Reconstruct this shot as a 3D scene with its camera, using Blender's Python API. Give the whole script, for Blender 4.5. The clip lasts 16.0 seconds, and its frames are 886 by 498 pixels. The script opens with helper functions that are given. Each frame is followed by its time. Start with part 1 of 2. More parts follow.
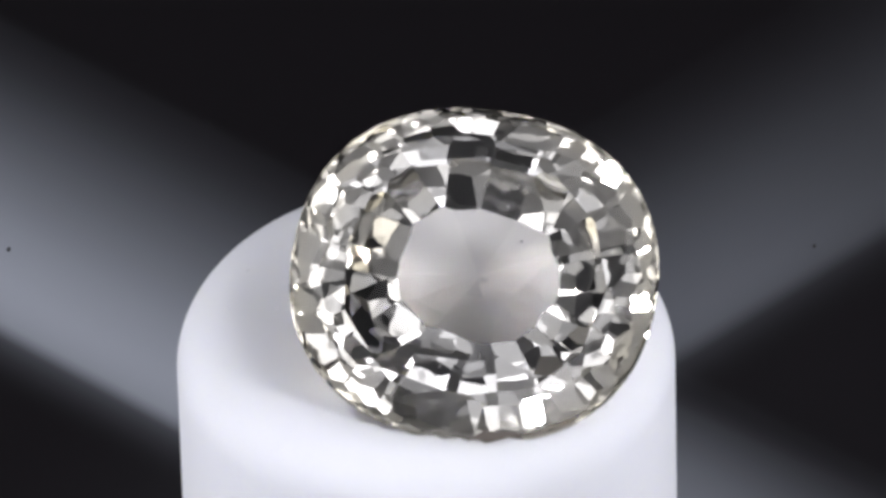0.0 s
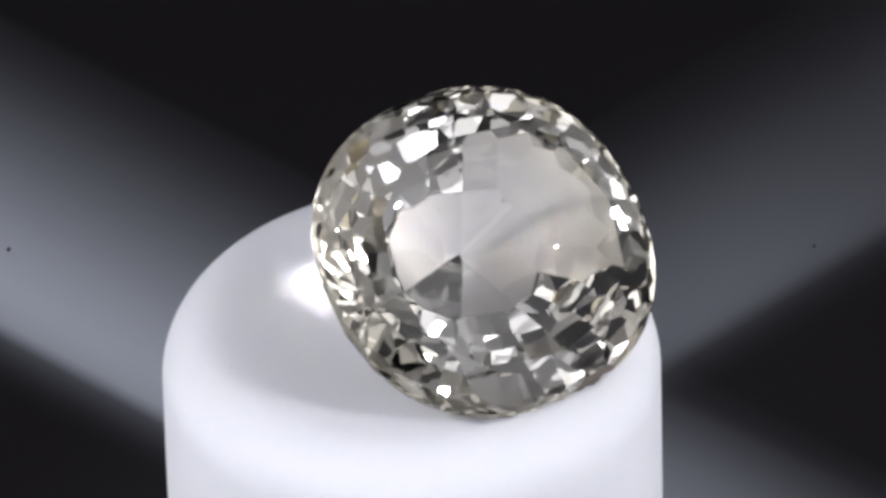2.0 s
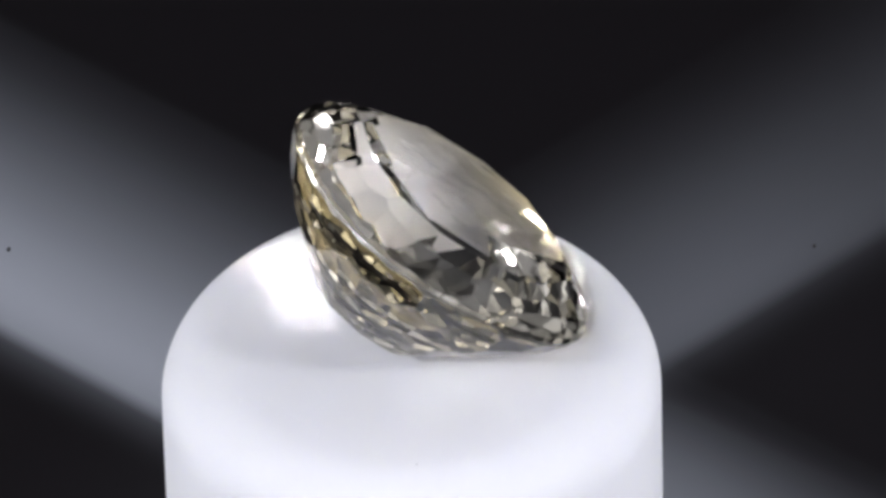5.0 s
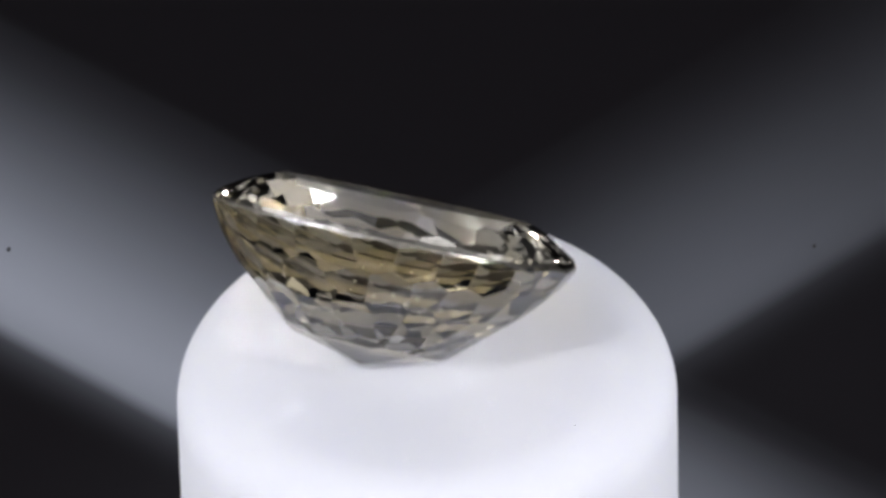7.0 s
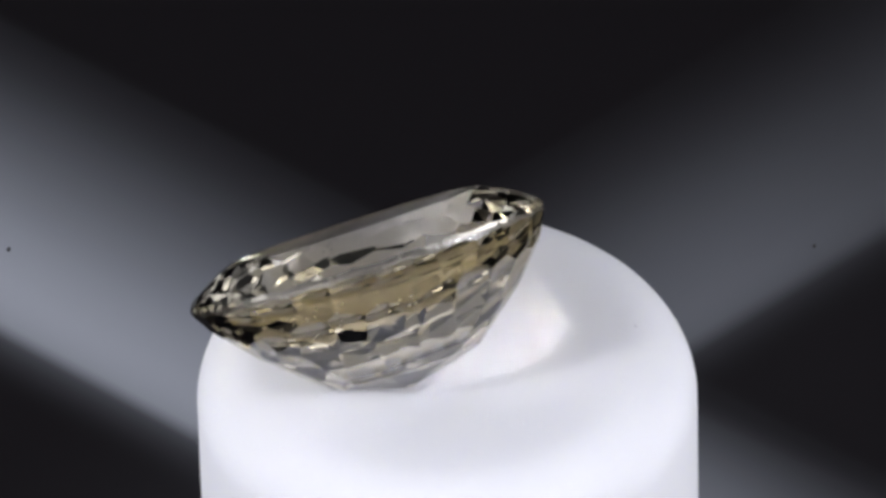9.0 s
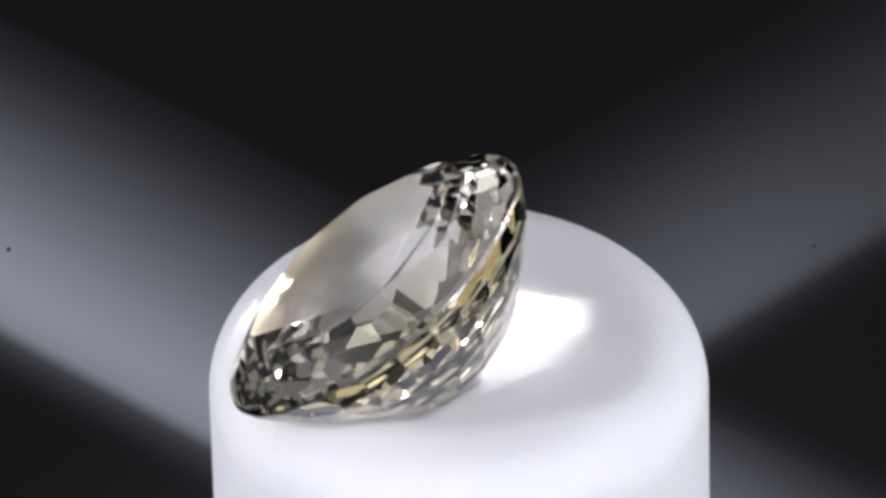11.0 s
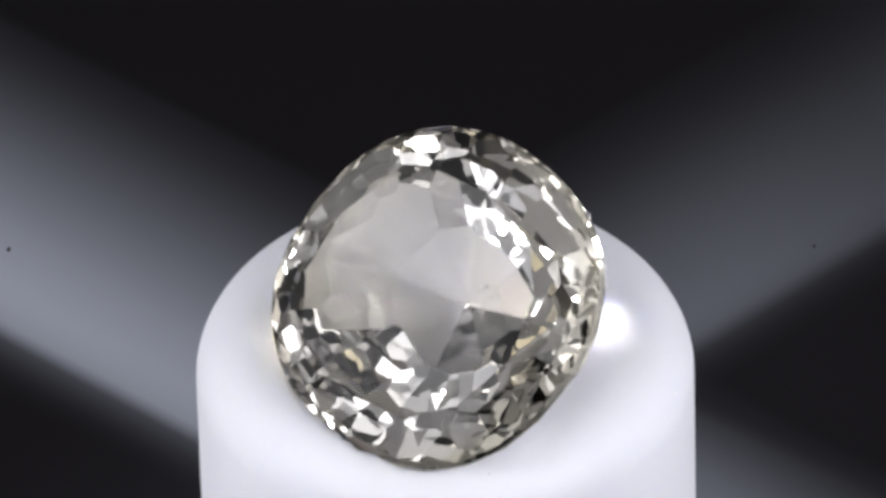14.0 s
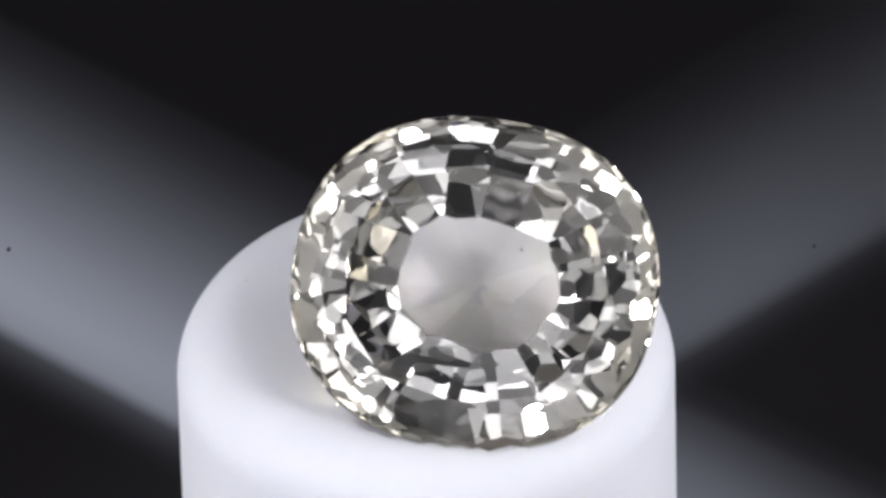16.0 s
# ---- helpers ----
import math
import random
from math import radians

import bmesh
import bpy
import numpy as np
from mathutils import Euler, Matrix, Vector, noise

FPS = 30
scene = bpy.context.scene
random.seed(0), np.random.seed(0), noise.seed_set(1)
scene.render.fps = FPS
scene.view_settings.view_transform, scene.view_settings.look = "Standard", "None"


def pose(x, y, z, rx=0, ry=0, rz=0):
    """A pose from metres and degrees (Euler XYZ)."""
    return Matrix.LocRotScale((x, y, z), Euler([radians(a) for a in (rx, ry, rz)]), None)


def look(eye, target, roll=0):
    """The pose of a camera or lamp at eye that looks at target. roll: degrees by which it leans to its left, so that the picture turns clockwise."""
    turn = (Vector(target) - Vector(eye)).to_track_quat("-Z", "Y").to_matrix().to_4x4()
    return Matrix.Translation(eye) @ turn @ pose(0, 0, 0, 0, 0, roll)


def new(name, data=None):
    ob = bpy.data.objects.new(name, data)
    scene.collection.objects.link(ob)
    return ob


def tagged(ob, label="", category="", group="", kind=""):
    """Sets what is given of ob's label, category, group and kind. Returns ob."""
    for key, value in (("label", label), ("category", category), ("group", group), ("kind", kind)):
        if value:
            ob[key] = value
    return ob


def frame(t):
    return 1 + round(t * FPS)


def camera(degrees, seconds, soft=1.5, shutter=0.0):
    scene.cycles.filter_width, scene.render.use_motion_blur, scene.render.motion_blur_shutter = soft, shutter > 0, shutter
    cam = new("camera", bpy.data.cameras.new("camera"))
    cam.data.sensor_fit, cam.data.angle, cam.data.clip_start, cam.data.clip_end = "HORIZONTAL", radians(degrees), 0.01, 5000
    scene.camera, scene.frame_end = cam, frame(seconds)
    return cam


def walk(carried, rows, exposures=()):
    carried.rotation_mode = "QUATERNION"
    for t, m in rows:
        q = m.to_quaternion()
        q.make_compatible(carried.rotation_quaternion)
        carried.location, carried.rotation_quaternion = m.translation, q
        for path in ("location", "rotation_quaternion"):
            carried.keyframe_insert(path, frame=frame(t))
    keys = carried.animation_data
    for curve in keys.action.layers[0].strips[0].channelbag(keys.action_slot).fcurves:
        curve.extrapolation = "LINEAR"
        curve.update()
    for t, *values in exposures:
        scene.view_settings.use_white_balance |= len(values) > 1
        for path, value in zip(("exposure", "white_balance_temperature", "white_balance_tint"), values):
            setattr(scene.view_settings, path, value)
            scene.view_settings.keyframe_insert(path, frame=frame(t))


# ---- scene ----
MM = 0.001

# camera: long macro lens on a fixed stand, looking down at the stone
cam = camera(5.54, 16.0, soft=3.5)
EYE, AIM, ROLL = (0.000358, -0.154993, 0.126400), (0.000358, 0.000063, 0.000077), -1.55
walk(cam, [(0.0, look(EYE, AIM, ROLL)), (16.0, look(EYE, AIM, ROLL))], [(0.0, -0.20), (16.0, -0.20)])

# turntable: one turn in just under sixteen seconds, not quite even
TURN_SECONDS, SINK = 15.969, 0.240 * MM


def turntable(t):
    w = 2 * math.pi * t / TURN_SECONDS
    angle = w - 0.0594 * math.sin(w) - 0.0479 * (math.cos(w) - 1)
    return Matrix.Translation((0, 0, -SINK * t / 16)) @ Matrix.Rotation(angle, 4, "Z")


# the stone throws bright patches of light on the stand
scene.cycles.caustics_refractive = scene.cycles.caustics_reflective = True
scene.cycles.blur_glossy, scene.cycles.sample_clamp_indirect = 0.0, 0.0

# ---- light: a small bright lamp on each side, with added fill lamps and reflecting walls ----
world = bpy.data.worlds.new("studio")
scene.world = world
world.use_nodes = True
world.node_tree.nodes["Background"].inputs["Color"].default_value = (0.75, 0.85, 1.0, 1)
world.node_tree.nodes["Background"].inputs["Strength"].default_value = 0.03


def panel(name, eye, aim, size_x, size_y, watts, colour):
    data = bpy.data.lights.new(name, "AREA")
    data.shape, data.size, data.size_y = "RECTANGLE", size_x, size_y
    data.energy, data.color = watts, colour
    ob = new(name, data)
    ob.matrix_world = look(eye, aim)
    return ob


# the key light: one small bright lamp low on each side, a little towards the lens
COOL = (0.955, 0.96, 1.04)
for side, power in ((-1, 1.0), (1, 1.0)):
    a, e = radians(25), radians(25)
    at = (side * 0.11 * math.cos(a) * math.cos(e), -0.11 * math.sin(a) * math.cos(e), 0.11 * math.sin(e))
    panel("light_key", at, (0, 0, -0.001), 0.014, 0.018, 0.086 * power, COOL)


def soft_fill(eye, aim, wide, high, bright):
    """A soft lamp with a hot middle: ovals in front of one another."""
    back = (Vector(eye) - Vector(aim)).normalized()
    for k, (size, share) in enumerate(((1.0, 0.12), (0.78, 0.18), (0.56, 0.28), (0.34, 0.42))):
        x, y = wide * size, high * size
        lamp = panel("light_soft_fill", Vector(eye) - back * 0.0005 * k, aim, x, y, bright * share * x * y * math.pi / 4 * math.pi, COOL)
        lamp.data.shape = "ELLIPSE"


# unseen soft lamps on either side of the lens, to light the stone's facets
soft_fill((-0.150, -0.175, 0.105), (0, 0, 0), 0.17, 0.20, 4.0)
soft_fill((0.150, -0.200, 0.090), (0, 0, 0), 0.17, 0.19, 4.4)
# fill added at both sides of the stand, then under and over the lens
soft_fill((-0.154, 0.015, 0.055), (0, 0.015, 0), 0.17, 0.18, 1.5)
soft_fill((0.154, 0.000, 0.050), (0, 0, 0), 0.17, 0.18, 1.5)
soft_fill((0.0, -0.390, 0.060), (0, 0, 0), 0.26, 0.15, 3.0)
soft_fill((0.02, -0.24, 0.280), (0, 0, 0), 0.18, 0.14, 1.8)
# two overhead strips added as fill for the board
for x, y, long in ((-0.10, 0.02, 0.26), (0.09, 0.0, 0.26)):
    panel("light_top_fill", (x, y, 0.296), (x, y - 0.0001, 0), 0.030, long, 0.04 * long, COOL)


# ---- materials ----
def material(name):
    m = bpy.data.materials.new(name)
    m.use_nodes = True
    nt = m.node_tree
    return m, nt, nt.nodes["Principled BSDF"]


def node(nt, kind, **values):
    n = nt.nodes.new(kind)
    for key, value in values.items():
        n.inputs[key.replace("_", " ")].default_value = value
    return n


def ramp(nt, stops, source):
    n = nt.nodes.new("ShaderNodeValToRGB")
    e = n.color_ramp.elements
    n.color_ramp.interpolation = "B_SPLINE"
    while len(e) < len(stops):
        e.new(0.5)
    for k, (at, v) in zip(e, stops):
        k.position = at
        k.color = (v, v, v, 1)
    nt.links.new(source, n.inputs["Fac"])
    return n.outputs["Color"]


def math_node(nt, op, a, b):
    n = nt.nodes.new("ShaderNodeMath")
    n.operation = op
    for socket, v in zip(n.inputs, (a, b)):
        if isinstance(v, (int, float)):
            socket.default_value = v
        else:
            nt.links.new(v, socket)
    return n.outputs[0]


def mat_crystal(name, core, ends, lower):
    """Clear stone. Yellowing along the light's path is put into the surface colour, stronger below, where light only
    takes it up on its way through the surface.
    """
    m, nt, b = material(name)
    # nearly colourless core, straw yellow towards the edge, standing in for longer light paths
    tc = nt.nodes.new("ShaderNodeTexCoord")
    squash = nt.nodes.new("ShaderNodeVectorMath")
    squash.operation = "MULTIPLY"
    squash.inputs[1].default_value = (250, 262, 0)
    size = nt.nodes.new("ShaderNodeVectorMath")
    size.operation = "LENGTH"
    nt.links.new(tc.outputs["Object"], squash.inputs[0])
    nt.links.new(squash.outputs["Vector"], size.inputs[0])
    zone = ramp(nt, [(0.0, 0), (0.60, 0.03), (0.84, 0.45), (0.99, 1.0)], size.outputs["Value"])
    mix = nt.nodes.new("ShaderNodeMix")
    mix.data_type = "RGBA"
    nt.links.new(zone, mix.inputs["Factor"])
    mix.inputs["A"].default_value = core
    mix.inputs["B"].default_value = ends
    # hand polish: the facets are not quite flat
    wave = node(nt, "ShaderNodeTexNoise", Scale=1100.0, Detail=1.0)
    nt.links.new(tc.outputs["Object"], wave.inputs["Vector"])
    bump = node(nt, "ShaderNodeBump", Strength=1.0, Distance=0.000007)
    nt.links.new(wave.outputs["Fac"], bump.inputs["Height"])
    if lower:
        nt.links.new(mix.outputs["Result"], b.inputs["Base Color"])
        nt.links.new(bump.outputs["Normal"], b.inputs["Normal"])
        b.inputs["Roughness"].default_value = 0.02
        b.inputs["IOR"].default_value = 1.765
        b.inputs["Transmission Weight"].default_value = 1.0
    else:
        # glass whose colour deepens with every pass inside the stone
        glass = node(nt, "ShaderNodeBsdfGlass", Roughness=0.004, IOR=1.765)
        nt.links.new(mix.outputs["Result"], glass.inputs["Color"])
        nt.links.new(bump.outputs["Normal"], glass.inputs["Normal"])
        nt.nodes.remove(b)
        nt.links.new(glass.outputs["BSDF"], nt.nodes["Material Output"].inputs["Surface"])
    return m


def mat_girdle():
    m, nt, b = material("ground_girdle")
    b.inputs["Base Color"].default_value = (0.50, 0.46, 0.38, 1)
    b.inputs["Roughness"].default_value = 0.20
    b.inputs["IOR"].default_value = 1.70
    b.inputs["Transmission Weight"].default_value = 0.96
    tc = nt.nodes.new("ShaderNodeTexCoord")
    grain = node(nt, "ShaderNodeTexNoise", Scale=9000.0, Detail=3.0)
    nt.links.new(tc.outputs["Object"], grain.inputs["Vector"])
    bump = node(nt, "ShaderNodeBump", Strength=1.0, Distance=0.00002)
    nt.links.new(grain.outputs["Fac"], bump.inputs["Height"])
    nt.links.new(bump.outputs["Normal"], b.inputs["Normal"])
    return m


def mat_plastic():
    m, nt, b = material("milky_plastic")
    tc = nt.nodes.new("ShaderNodeTexCoord")
    cloud = node(nt, "ShaderNodeTexNoise", Scale=260.0, Detail=4.0)
    speck = node(nt, "ShaderNodeTexNoise", Scale=2600.0, Detail=2.0)
    for n in (cloud, speck):
        nt.links.new(tc.outputs["Object"], n.inputs["Vector"])
    mix = nt.nodes.new("ShaderNodeMix")
    mix.data_type = "RGBA"
    nt.links.new(cloud.outputs["Fac"], mix.inputs["Factor"])
    mix.inputs["A"].default_value = (0.80, 0.81, 0.84, 1)
    mix.inputs["B"].default_value = (0.86, 0.86, 0.89, 1)
    nt.links.new(mix.outputs["Result"], b.inputs["Base Color"])
    b.inputs["Roughness"].default_value = 0.55
    b.inputs["Specular IOR Level"].default_value = 0.35
    b.inputs["Subsurface Weight"].default_value = 0.75
    b.inputs["Subsurface Radius"].default_value = (1.0, 1.0, 1.1)
    b.inputs["Subsurface Scale"].default_value = 0.0011
    bump = node(nt, "ShaderNodeBump", Strength=0.08, Distance=0.00005)
    nt.links.new(speck.outputs["Fac"], bump.inputs["Height"])
    nt.links.new(bump.outputs["Normal"], b.inputs["Normal"])
    return m


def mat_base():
    """Black base board. Two broad crossing bands of light and a fainter third are painted into its colour."""
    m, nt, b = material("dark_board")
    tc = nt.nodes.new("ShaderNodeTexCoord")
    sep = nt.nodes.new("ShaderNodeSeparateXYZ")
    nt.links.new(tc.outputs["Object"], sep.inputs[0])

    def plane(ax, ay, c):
        """A linear measure over the board, in hundredths of its band width."""
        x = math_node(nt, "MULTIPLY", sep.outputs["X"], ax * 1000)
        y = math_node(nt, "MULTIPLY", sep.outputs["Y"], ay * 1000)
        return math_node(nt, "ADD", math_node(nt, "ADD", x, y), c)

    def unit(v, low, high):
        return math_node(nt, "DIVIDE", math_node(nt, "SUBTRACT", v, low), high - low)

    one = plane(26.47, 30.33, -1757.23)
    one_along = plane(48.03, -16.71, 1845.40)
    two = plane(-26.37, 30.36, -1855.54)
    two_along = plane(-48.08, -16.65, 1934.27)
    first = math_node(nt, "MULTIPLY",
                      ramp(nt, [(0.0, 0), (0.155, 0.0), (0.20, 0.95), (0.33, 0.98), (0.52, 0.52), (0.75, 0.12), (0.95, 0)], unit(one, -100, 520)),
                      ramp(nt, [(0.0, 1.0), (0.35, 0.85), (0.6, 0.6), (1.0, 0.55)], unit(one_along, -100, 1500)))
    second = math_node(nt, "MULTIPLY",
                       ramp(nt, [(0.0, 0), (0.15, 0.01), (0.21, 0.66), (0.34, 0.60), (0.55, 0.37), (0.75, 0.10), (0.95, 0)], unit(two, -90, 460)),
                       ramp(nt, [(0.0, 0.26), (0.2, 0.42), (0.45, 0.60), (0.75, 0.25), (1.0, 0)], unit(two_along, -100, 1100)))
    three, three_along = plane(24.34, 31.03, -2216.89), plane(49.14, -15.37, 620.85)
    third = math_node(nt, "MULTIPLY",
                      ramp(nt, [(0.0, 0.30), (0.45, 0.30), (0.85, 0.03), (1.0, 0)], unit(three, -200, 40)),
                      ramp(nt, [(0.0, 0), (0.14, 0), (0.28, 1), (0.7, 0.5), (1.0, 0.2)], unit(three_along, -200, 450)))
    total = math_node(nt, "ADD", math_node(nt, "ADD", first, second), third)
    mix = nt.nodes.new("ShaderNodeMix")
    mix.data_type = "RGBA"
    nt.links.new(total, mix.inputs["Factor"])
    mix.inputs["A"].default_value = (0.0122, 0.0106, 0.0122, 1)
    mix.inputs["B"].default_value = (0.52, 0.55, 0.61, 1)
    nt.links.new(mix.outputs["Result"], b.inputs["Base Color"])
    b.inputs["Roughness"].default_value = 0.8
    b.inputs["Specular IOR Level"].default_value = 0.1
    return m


def mat_inclusion(name, colour, rough):
    m, nt, b = material(name)
    b.inputs["Base Color"].default_value = colour
    b.inputs["Roughness"].default_value = rough
    return m


CRYSTAL = mat_crystal("pale_crystal", (1.0, 0.993, 0.983, 1), (1.0, 0.960, 0.85, 1), False)
STRAW = mat_crystal("straw_crystal", (1.0, 0.955, 0.875, 1), (1.0, 0.855, 0.50, 1), True)
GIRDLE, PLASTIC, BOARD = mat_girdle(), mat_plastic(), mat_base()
PALE = mat_inclusion("pale_inclusion", (0.85, 0.85, 0.82, 1), 0.3)
CLOTH = mat_inclusion("white_cloth", (0.80, 0.80, 0.80, 1), 0.9)
GREY = mat_inclusion("grey_cloth", (0.16, 0.16, 0.17, 1), 0.9)
BLACK = mat_inclusion("black_cloth", (0.03, 0.03, 0.03, 1), 0.9)
CHIP = mat_inclusion("rough_dark_chip", (0.14, 0.12, 0.10, 1), 0.45)
DARK = mat_inclusion("dark_inclusion", (0.03, 0.025, 0.02, 1), 0.5)


def part(name, bm, mat, parent, label=""):
    me = bpy.data.meshes.new(name)
    bm.to_mesh(me)
    bm.free()
    for m in (mat if isinstance(mat, (list, tuple)) else [mat]):
        me.materials.append(m)
    ob = new(name, me)
    ob.parent = parent
    return tagged(ob, label)


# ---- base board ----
# the board carries its bands of light as colour
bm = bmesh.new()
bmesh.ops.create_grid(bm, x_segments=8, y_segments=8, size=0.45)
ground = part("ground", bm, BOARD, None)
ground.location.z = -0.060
tagged(ground, "black matt base board with soft crossing bands of light painted into its colour", "base board", kind="structure")

# dust on the camera sensor, stood in for by two specks on the board
for x, y, size in ((-0.01366, 0.07435, 0.09), (0.01231, 0.07341, 0.07)):
    bm = bmesh.new()
    bmesh.ops.create_icosphere(bm, subdivisions=1, radius=size * MM)
    bmesh.ops.scale(bm, verts=bm.verts, vec=(0.7, 1.4, 0.5))
    part("dust_speck", bm, DARK, ground, "tiny dark dust speck").location = (x, y, 0.03 * MM)

# ---- unseen walls added to reflect light into the stone and close the place ----
def slab(name, x, y, z, sx, sy, sz, mat, label):
    bm = bmesh.new()
    bmesh.ops.create_cube(bm, size=1)
    bmesh.ops.scale(bm, verts=bm.verts, vec=(sx, sy, sz))
    bmesh.ops.bevel(bm, geom=bm.edges[:], offset=0.001, segments=1, affect="EDGES")
    ob = part(name, bm, mat, None)
    ob.location = (x, y, z)
    return tagged(ob, label, "light box wall", kind="structure")


slab("unseen_wall_west", -0.165, 0, 0.12, 0.01, 0.80, 0.36, CLOTH, "unseen plain white cloth wall, added to reflect light into the stone")
slab("unseen_wall_east", 0.165, 0, 0.12, 0.01, 0.80, 0.36, CLOTH, "unseen plain white cloth wall, added to reflect light into the stone")
slab("unseen_ceiling", 0, 0, 0.305, 0.42, 0.80, 0.01, CLOTH, "unseen plain white cloth top, added to reflect light into the stone")
slab("unseen_wall_north", 0, 0.405, 0.12, 0.42, 0.01, 0.38, BLACK, "unseen plain black cloth wall, added to close the back")
slab("unseen_wall_south", 0, -0.405, 0.12, 0.42, 0.01, 0.38, GREY, "unseen plain grey cloth wall, added for grey reflections in the stone")

# ---- white stand ----
STAND_X, STAND_Y, STAND_R = -0.071, 0.559, 5.515
TOP, DISH = -2.06, 0.18


def lathe(profile, steps):
    """A turned body from (radius, height) pairs in millimetres."""
    bm = bmesh.new()
    rings = []
    for r, z in profile:
        if r == 0:
            rings.append([bm.verts.new((0, 0, z * MM))])
        else:
            rings.append([bm.verts.new((r * math.cos(2 * math.pi * k / steps) * MM, r * math.sin(2 * math.pi * k / steps) * MM, z * MM)) for k in range(steps)])
    for a, b in zip(rings, rings[1:]):
        for k in range(steps):
            j = (k + 1) % steps
            if len(a) == 1:
                bm.faces.new((a[0], b[j], b[k]))
            elif len(b) == 1:
                bm.faces.new((a[k], a[j], b[0]))
            else:
                bm.faces.new((a[k], a[j], b[j], b[k]))
    bmesh.ops.recalc_face_normals(bm, faces=bm.faces)
    for f in bm.faces:
        f.smooth = True
    return bm


# ---- faceted stone ----
HALF_A, HALF_B, POWER = 4.005, 3.717, 2.245


def outline(u):
    c, s = math.cos(u), math.sin(u)
    return Vector((HALF_A * math.copysign(abs(c) ** (2 / POWER), c), HALF_B * math.copysign(abs(s) ** (2 / POWER), s), 0))


def outward(u):
    p, q = outline(u - 0.02), outline(u + 0.02)
    d = q - p
    return Vector((d.y, -d.x, 0)).normalized()


def facet_planes():
    """Facet planes as (point, outward normal, is girdle), in millimetres."""
    rng = random.Random(5)
    planes = []

    def tier(count, shift, slope, share, height, up, wobble=0.8):
        for k in range(count):
            u = 2 * math.pi * (k + shift + rng.uniform(-0.12, 0.12)) / count
            a = radians(slope + rng.uniform(-wobble, wobble))
            n = outward(u) * math.sin(a) + Vector((0, 0, math.cos(a) if up else -math.cos(a)))
            p = outline(u) * share + Vector((0, 0, height))
            planes.append((p, n, False))

    for k in range(64):
        u = 2 * math.pi * (k + 0.5) / 64
        planes.append((outline(u), outward(u), True))
        # fine polished bevel between girdle and crown
        a = radians(64)
        planes.append((outline(u) * 0.99 + Vector((0, 0, 0.093)), outward(u) * math.sin(a) + Vector((0, 0, math.cos(a))), False))
    # a small rough chip on the edge on which the stone lies
    u = radians(-77)
    planes.append((outline(u) * 0.978 + Vector((0, 0, 0.10)), (outward(u) * 0.75 + Vector((0, 0, 0.66))).normalized(), True))
    planes.append((Vector((0, 0, 0.745)), Vector((0.006, -0.025, 1)).normalized(), False))
    # crown: steep girdle row, staggered main row, stars round the table
    tier(24, 0.5, 41, 1.0, 0.06, True, 1.5)
    tier(24, 0.0, 31, 0.92, 0.30, True, 1.6)
    tier(12, 0.5, 21, 0.70, 0.73, True, 1.2)
    # pavilion: staggered rows down to a low point; (share of the outline, depth) at the breaks
    # the side on which the stone lies is cut flatter
    full = [(1.0, 0.06), (0.90, 0.80), (0.72, 1.60), (0.38, 2.64), (0.0, 3.00)]
    flat = [(1.0, 0.06), (0.86, 0.62), (0.68, 1.25), (0.36, 2.28), (0.0, 3.00)]
    deep = [(1.0, 0.06), (0.90, 0.80), (0.72, 1.60), (0.49, 2.44), (0.0, 3.00)]
    for row, (count, shift) in enumerate(((24, 0.0), (24, 0.5), (22, 0.0), (10, 0.5))):
        for k in range(count):
            u = 2 * math.pi * (k + shift + rng.uniform(-0.10, 0.10)) / count
            t = max(0.0, math.cos(u - radians(-81))) ** 0.8
            far = max(0.0, math.cos(u - radians(95))) ** 0.6
            (q0, d0), (q1, d1) = (tuple(a + t * (b - a) + far * (c - a) for a, b, c in zip(full[i], flat[i], deep[i])) for i in (row, row + 1))
            reach, uneven = (q0 - q1) * 3.84, 1.8
            if row == 3:
                reach, uneven = (outline(u) * q0 - CULET).dot(outward(u)), 0.4
            a = math.atan2(d1 - d0, reach) + radians(rng.uniform(-uneven, uneven))
            planes.append((outline(u) * q0 - Vector((0, 0, d0)), outward(u) * math.sin(a) - Vector((0, 0, math.cos(a))), False))
    return planes


CULET = Vector((0, 0.35, 0))
FACETS = facet_planes()


GEM_REST = Matrix.Translation((0.908 * MM, -0.760 * MM, 0)) @ Matrix.Rotation(radians(-3.42), 4, "Z") @ Matrix.Rotation(radians(37.71), 4, "X") @ Matrix.Rotation(radians(-7.62), 4, "Z")
STAND_REST = Matrix.Translation((STAND_X * MM, STAND_Y * MM, 0))


def lean(x, y):
    """The top of the stand is not quite square to its axis."""
    return 0.010 * (0.17 * x - 0.98 * y)


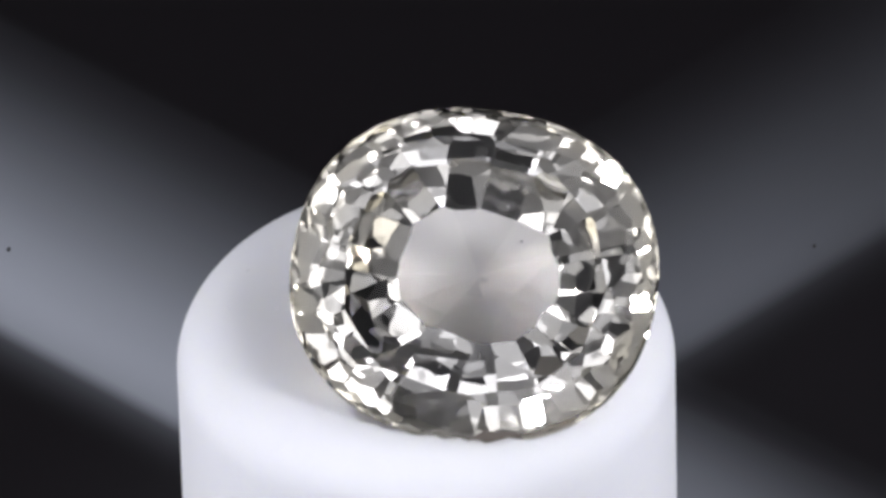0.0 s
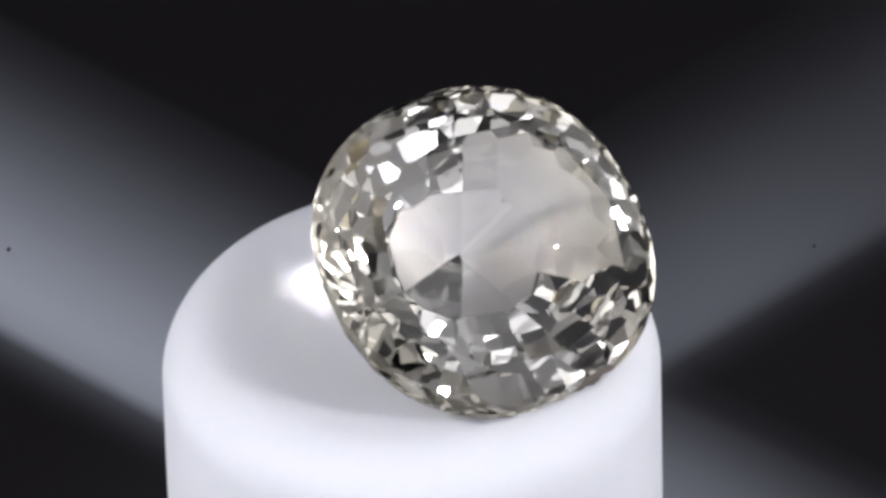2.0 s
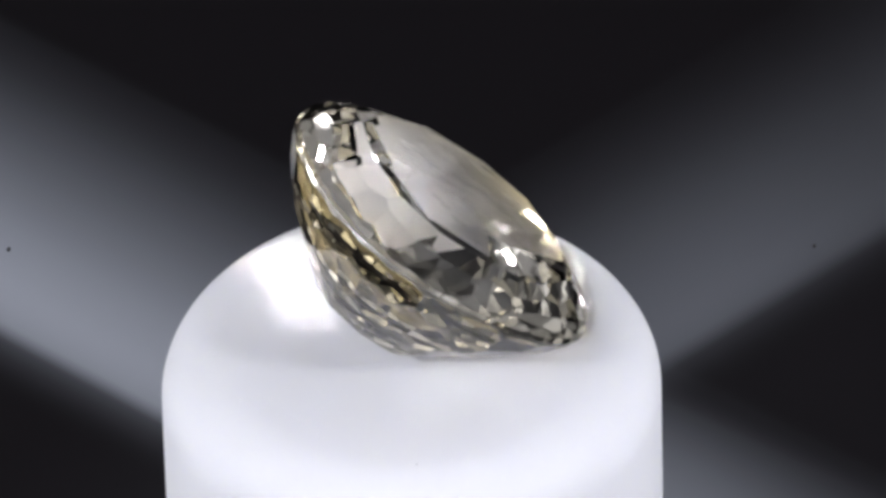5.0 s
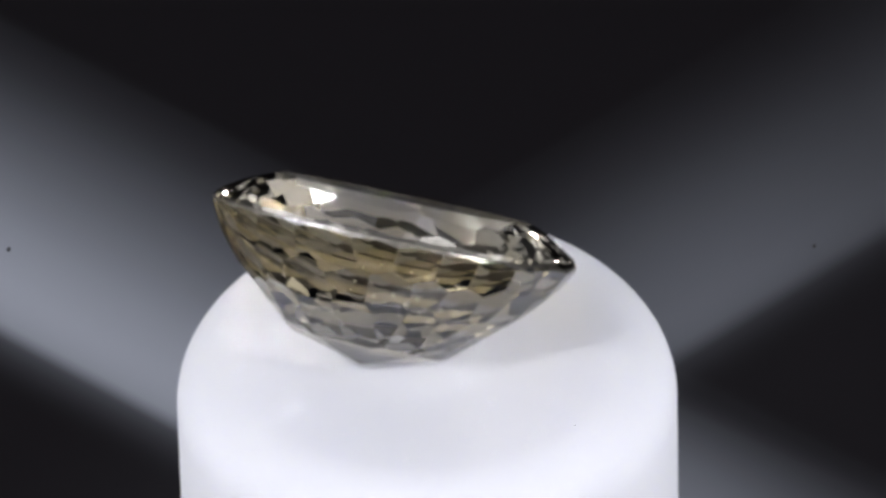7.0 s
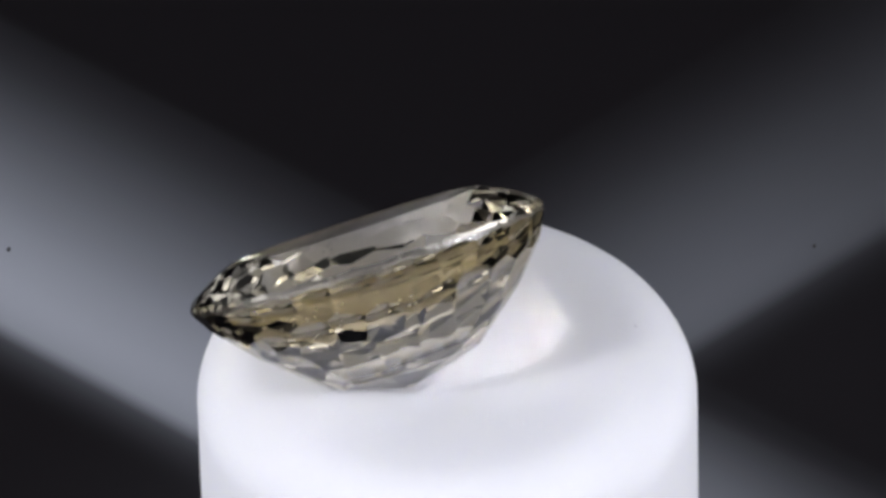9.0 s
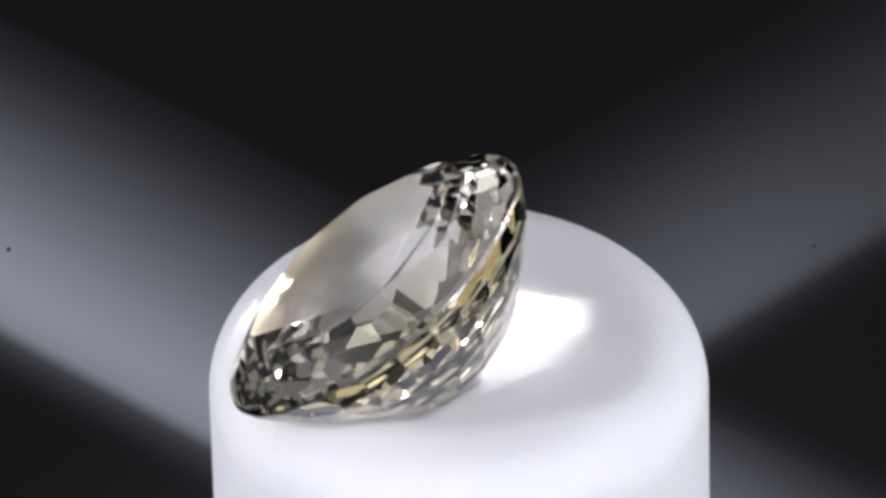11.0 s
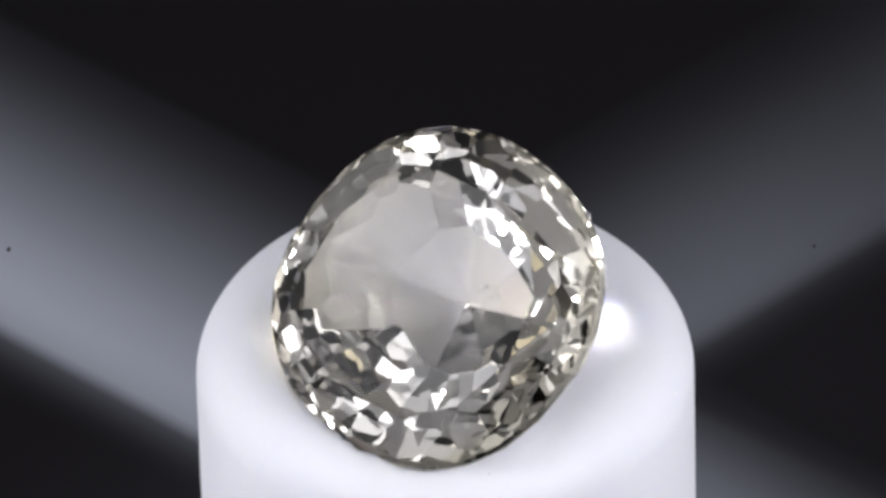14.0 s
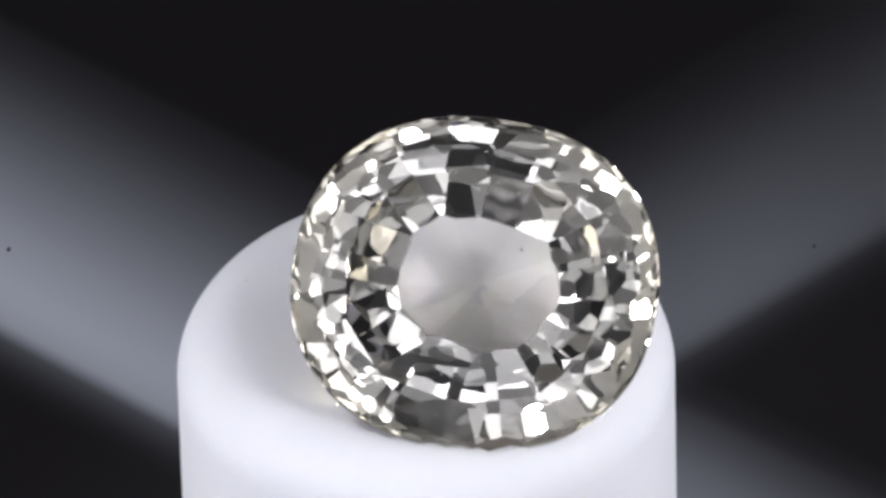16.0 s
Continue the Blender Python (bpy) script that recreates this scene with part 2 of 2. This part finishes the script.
def stand():
    """Turned rod with a shallow dish; the soft top gives way under the stone."""
    fillet, flat = 1.4, STAND_R - 1.4
    profile = [(0, TOP - DISH)]
    for k in range(1, 40):
        r = flat * k / 40
        t = min(max((r - 1.2) / (flat - 1.2), 0), 1)
        profile.append((r, TOP - DISH * (1 - t * t * (3 - 2 * t))))
    for k in range(17):
        a = radians(90 - 90 * k / 16)
        profile.append((flat + fillet * math.cos(a), TOP - fillet + fillet * math.sin(a)))
    profile += [(STAND_R + 0.02, -8), (STAND_R + 0.05, -16), (STAND_R + 0.08, -30), (STAND_R + 0.1, -59.4), (STAND_R - 0.2, -59.7), (0, -59.7)]
    bm = lathe(profile, 160)
    for v in bm.verts:
        if v.co.z > -5 * MM:
            v.co.z += lean(v.co.x, v.co.y)
    turn, centre = GEM_REST.to_3x3(), GEM_REST.translation / MM
    under = []
    for p, n, is_girdle in FACETS:
        p, n = turn @ p + centre, turn @ n
        if n.z < -0.05:
            under.append((n, n.dot(p)))
    for v in bm.verts:
        x, y, z = v.co / MM
        if z > -5 and math.hypot(x, y) < 4.6:
            x, y = x + STAND_X, y + STAND_Y
            low = max((d - n.x * x - n.y * y) / n.z for n, d in under) - 0.14
            if low < z:
                v.co.z = low * MM
    ob = part("display_stand", bm, PLASTIC, None)
    return tagged(ob, "round white translucent plastic stand with softly rounded rim", "stand")


def stone():
    bm = bmesh.new()
    bmesh.ops.create_cube(bm, size=12)
    rough_normals = [n for p, n, is_girdle in FACETS if is_girdle]
    for p, n, is_girdle in FACETS:
        geom = bm.verts[:] + bm.edges[:] + bm.faces[:]
        cut = bmesh.ops.bisect_plane(bm, geom=geom, dist=1e-5, plane_co=p, plane_no=n, clear_outer=True)
        edges = [g for g in cut["geom_cut"] if isinstance(g, bmesh.types.BMEdge) and g.is_boundary]
        if len(edges) >= 3:
            bmesh.ops.contextual_create(bm, geom=edges)
    bmesh.ops.remove_doubles(bm, verts=bm.verts, dist=0.004)
    bmesh.ops.dissolve_degenerate(bm, edges=bm.edges, dist=0.002)
    bmesh.ops.recalc_face_normals(bm, faces=bm.faces)
    for f in bm.faces:
        f.normal_update()
        f.smooth = False
        f.material_index = 1 if max(f.normal.dot(n) for n in rough_normals) > 0.9995 else 0
        if f.normal.dot(rough_normals[-1]) > 0.9995:
            f.material_index = 2
    bmesh.ops.scale(bm, verts=bm.verts, vec=(MM, MM, MM))
    gem = new("gemstone")
    tagged(gem, "pale straw-coloured clear oval faceted gemstone lying tilted on a white stand", "gemstone")
    # table, crown, girdle and pavilion meet edge to edge
    def zone(f):
        if f.material_index:
            return "girdle"
        return "table" if f.normal.z > 0.995 else "crown" if f.normal.z > 0 else "pavilion"

    for name in ("table", "crown", "girdle", "pavilion"):
        piece = bm.copy()
        piece.normal_update()
        bmesh.ops.delete(piece, geom=[f for f in piece.faces if zone(f) != name], context="FACES")
        part(name, piece, [STRAW if name == "pavilion" else CRYSTAL, GIRDLE, CHIP], gem, "finely ground dark girdle with a small chip" if name == "girdle" else "")
    bm.free()
    return gem


def inclusion(gem, x, y, z, size, mat, label, stretch=(1, 1, 1), turn=0):
    bm = bmesh.new()
    bmesh.ops.create_icosphere(bm, subdivisions=2, radius=size * MM)
    rng = random.Random(int((x + 7) * 1000))
    for v in bm.verts:
        v.co *= rng.uniform(0.85, 1.12)
        v.co = Vector((v.co.x * stretch[0], v.co.y * stretch[1], v.co.z * stretch[2]))
    ob = part("inclusion", bm, mat, gem, label)
    ob.matrix_basis = pose(x * MM, y * MM, z * MM, 0, 0, turn)
    return ob


white_stand = stand()
# dust on the rim of the stand
for x, y, size in ((3.9, -3.1, 0.012), (-3.9, 1.6, 0.014)):
    r = math.hypot(x, y)
    z = TOP - 1.4 + math.sqrt(1.96 - max(0.0, r - STAND_R + 1.4) ** 2)
    t = min(max((r - 1.2) / (STAND_R - 2.6), 0), 1)
    z -= DISH * (1 - t * t * (3 - 2 * t))
    bm = bmesh.new()
    bmesh.ops.create_icosphere(bm, subdivisions=1, radius=size * MM)
    rng = random.Random(int(r * 1000))
    for v in bm.verts:
        v.co *= rng.uniform(0.7, 1.3)
    speck = part("dust_speck", bm, DARK, white_stand, "tiny dark dust speck")
    speck.location = (x * MM, y * MM, z * MM + lean(x, y) * MM)
gem = stone()
for x, y, z, size in ((-0.22, 1.41, -0.5, 0.034), (1.29, 0.78, 0.72, 0.030), (1.58, 0.80, 0.72, 0.030), (-1.04, 1.09, 0.72, 0.028),
                      (2.48, 0.80, 0.30, 0.026), (2.60, 0.66, 0.26, 0.020), (2.42, 0.95, 0.28, 0.018), (0.0, 1.90, 0.35, 0.024),
                      (0.55, 1.45, 0.70, 0.022), (0.70, 1.95, 0.60, 0.022), (-0.4, -2.2, 0.2, 0.024)):
    inclusion(gem, x, y, z, size, PALE, "tiny white crystal speck")
# fine specks close under the crown
rng = random.Random(11)
made = 0
while made < 22:
    spot = Vector((rng.uniform(-3.6, 3.6), rng.uniform(-3.4, 3.4), rng.uniform(0.0, 0.84)))
    if max((spot - p).dot(n) for p, n, is_girdle in FACETS) < -0.04:
        inclusion(gem, *spot, rng.uniform(0.009, 0.018), PALE, "tiny white crystal speck")
        made += 1
inclusion(gem, 0.43, -1.87, 0.40, 0.014, PALE, "fine white needle", (1, 7, 1), 10)
inclusion(gem, 0.9, 0.9, -0.6, 0.028, DARK, "tiny dark speck")

def sway(t, values):
    """A slow swing over one turn, in millimetres: mean, then cosine and sine of each harmonic."""
    w = 2 * math.pi * t / TURN_SECONDS
    return MM * (values[0] + sum(values[k] * (math.cos if k % 2 else math.sin)((k + 1) // 2 * w) for k in range(1, len(values))))


def motions():
    times = [k * 0.5 for k in range(33)]
    stand_z = (-0.0330, 0.0150, 0.0200)
    stand_x = (0.0350, -0.0161, 0.0012, -0.0340, 0.0028)
    gem_x, gem_z = (-0.0273, 0.1087, 0.0917, 0.0323, -0.0139), (-0.0330, 0.0300, 0.0550)
    walk(white_stand, [(t, Matrix.Translation((sway(t, stand_x), 0, sway(t, stand_z))) @ turntable(t) @ STAND_REST) for t in times])
    walk(gem, [(t, Matrix.Translation((sway(t, gem_x), 0, sway(t, gem_z))) @ turntable(t) @ GEM_REST) for t in times])


motions()
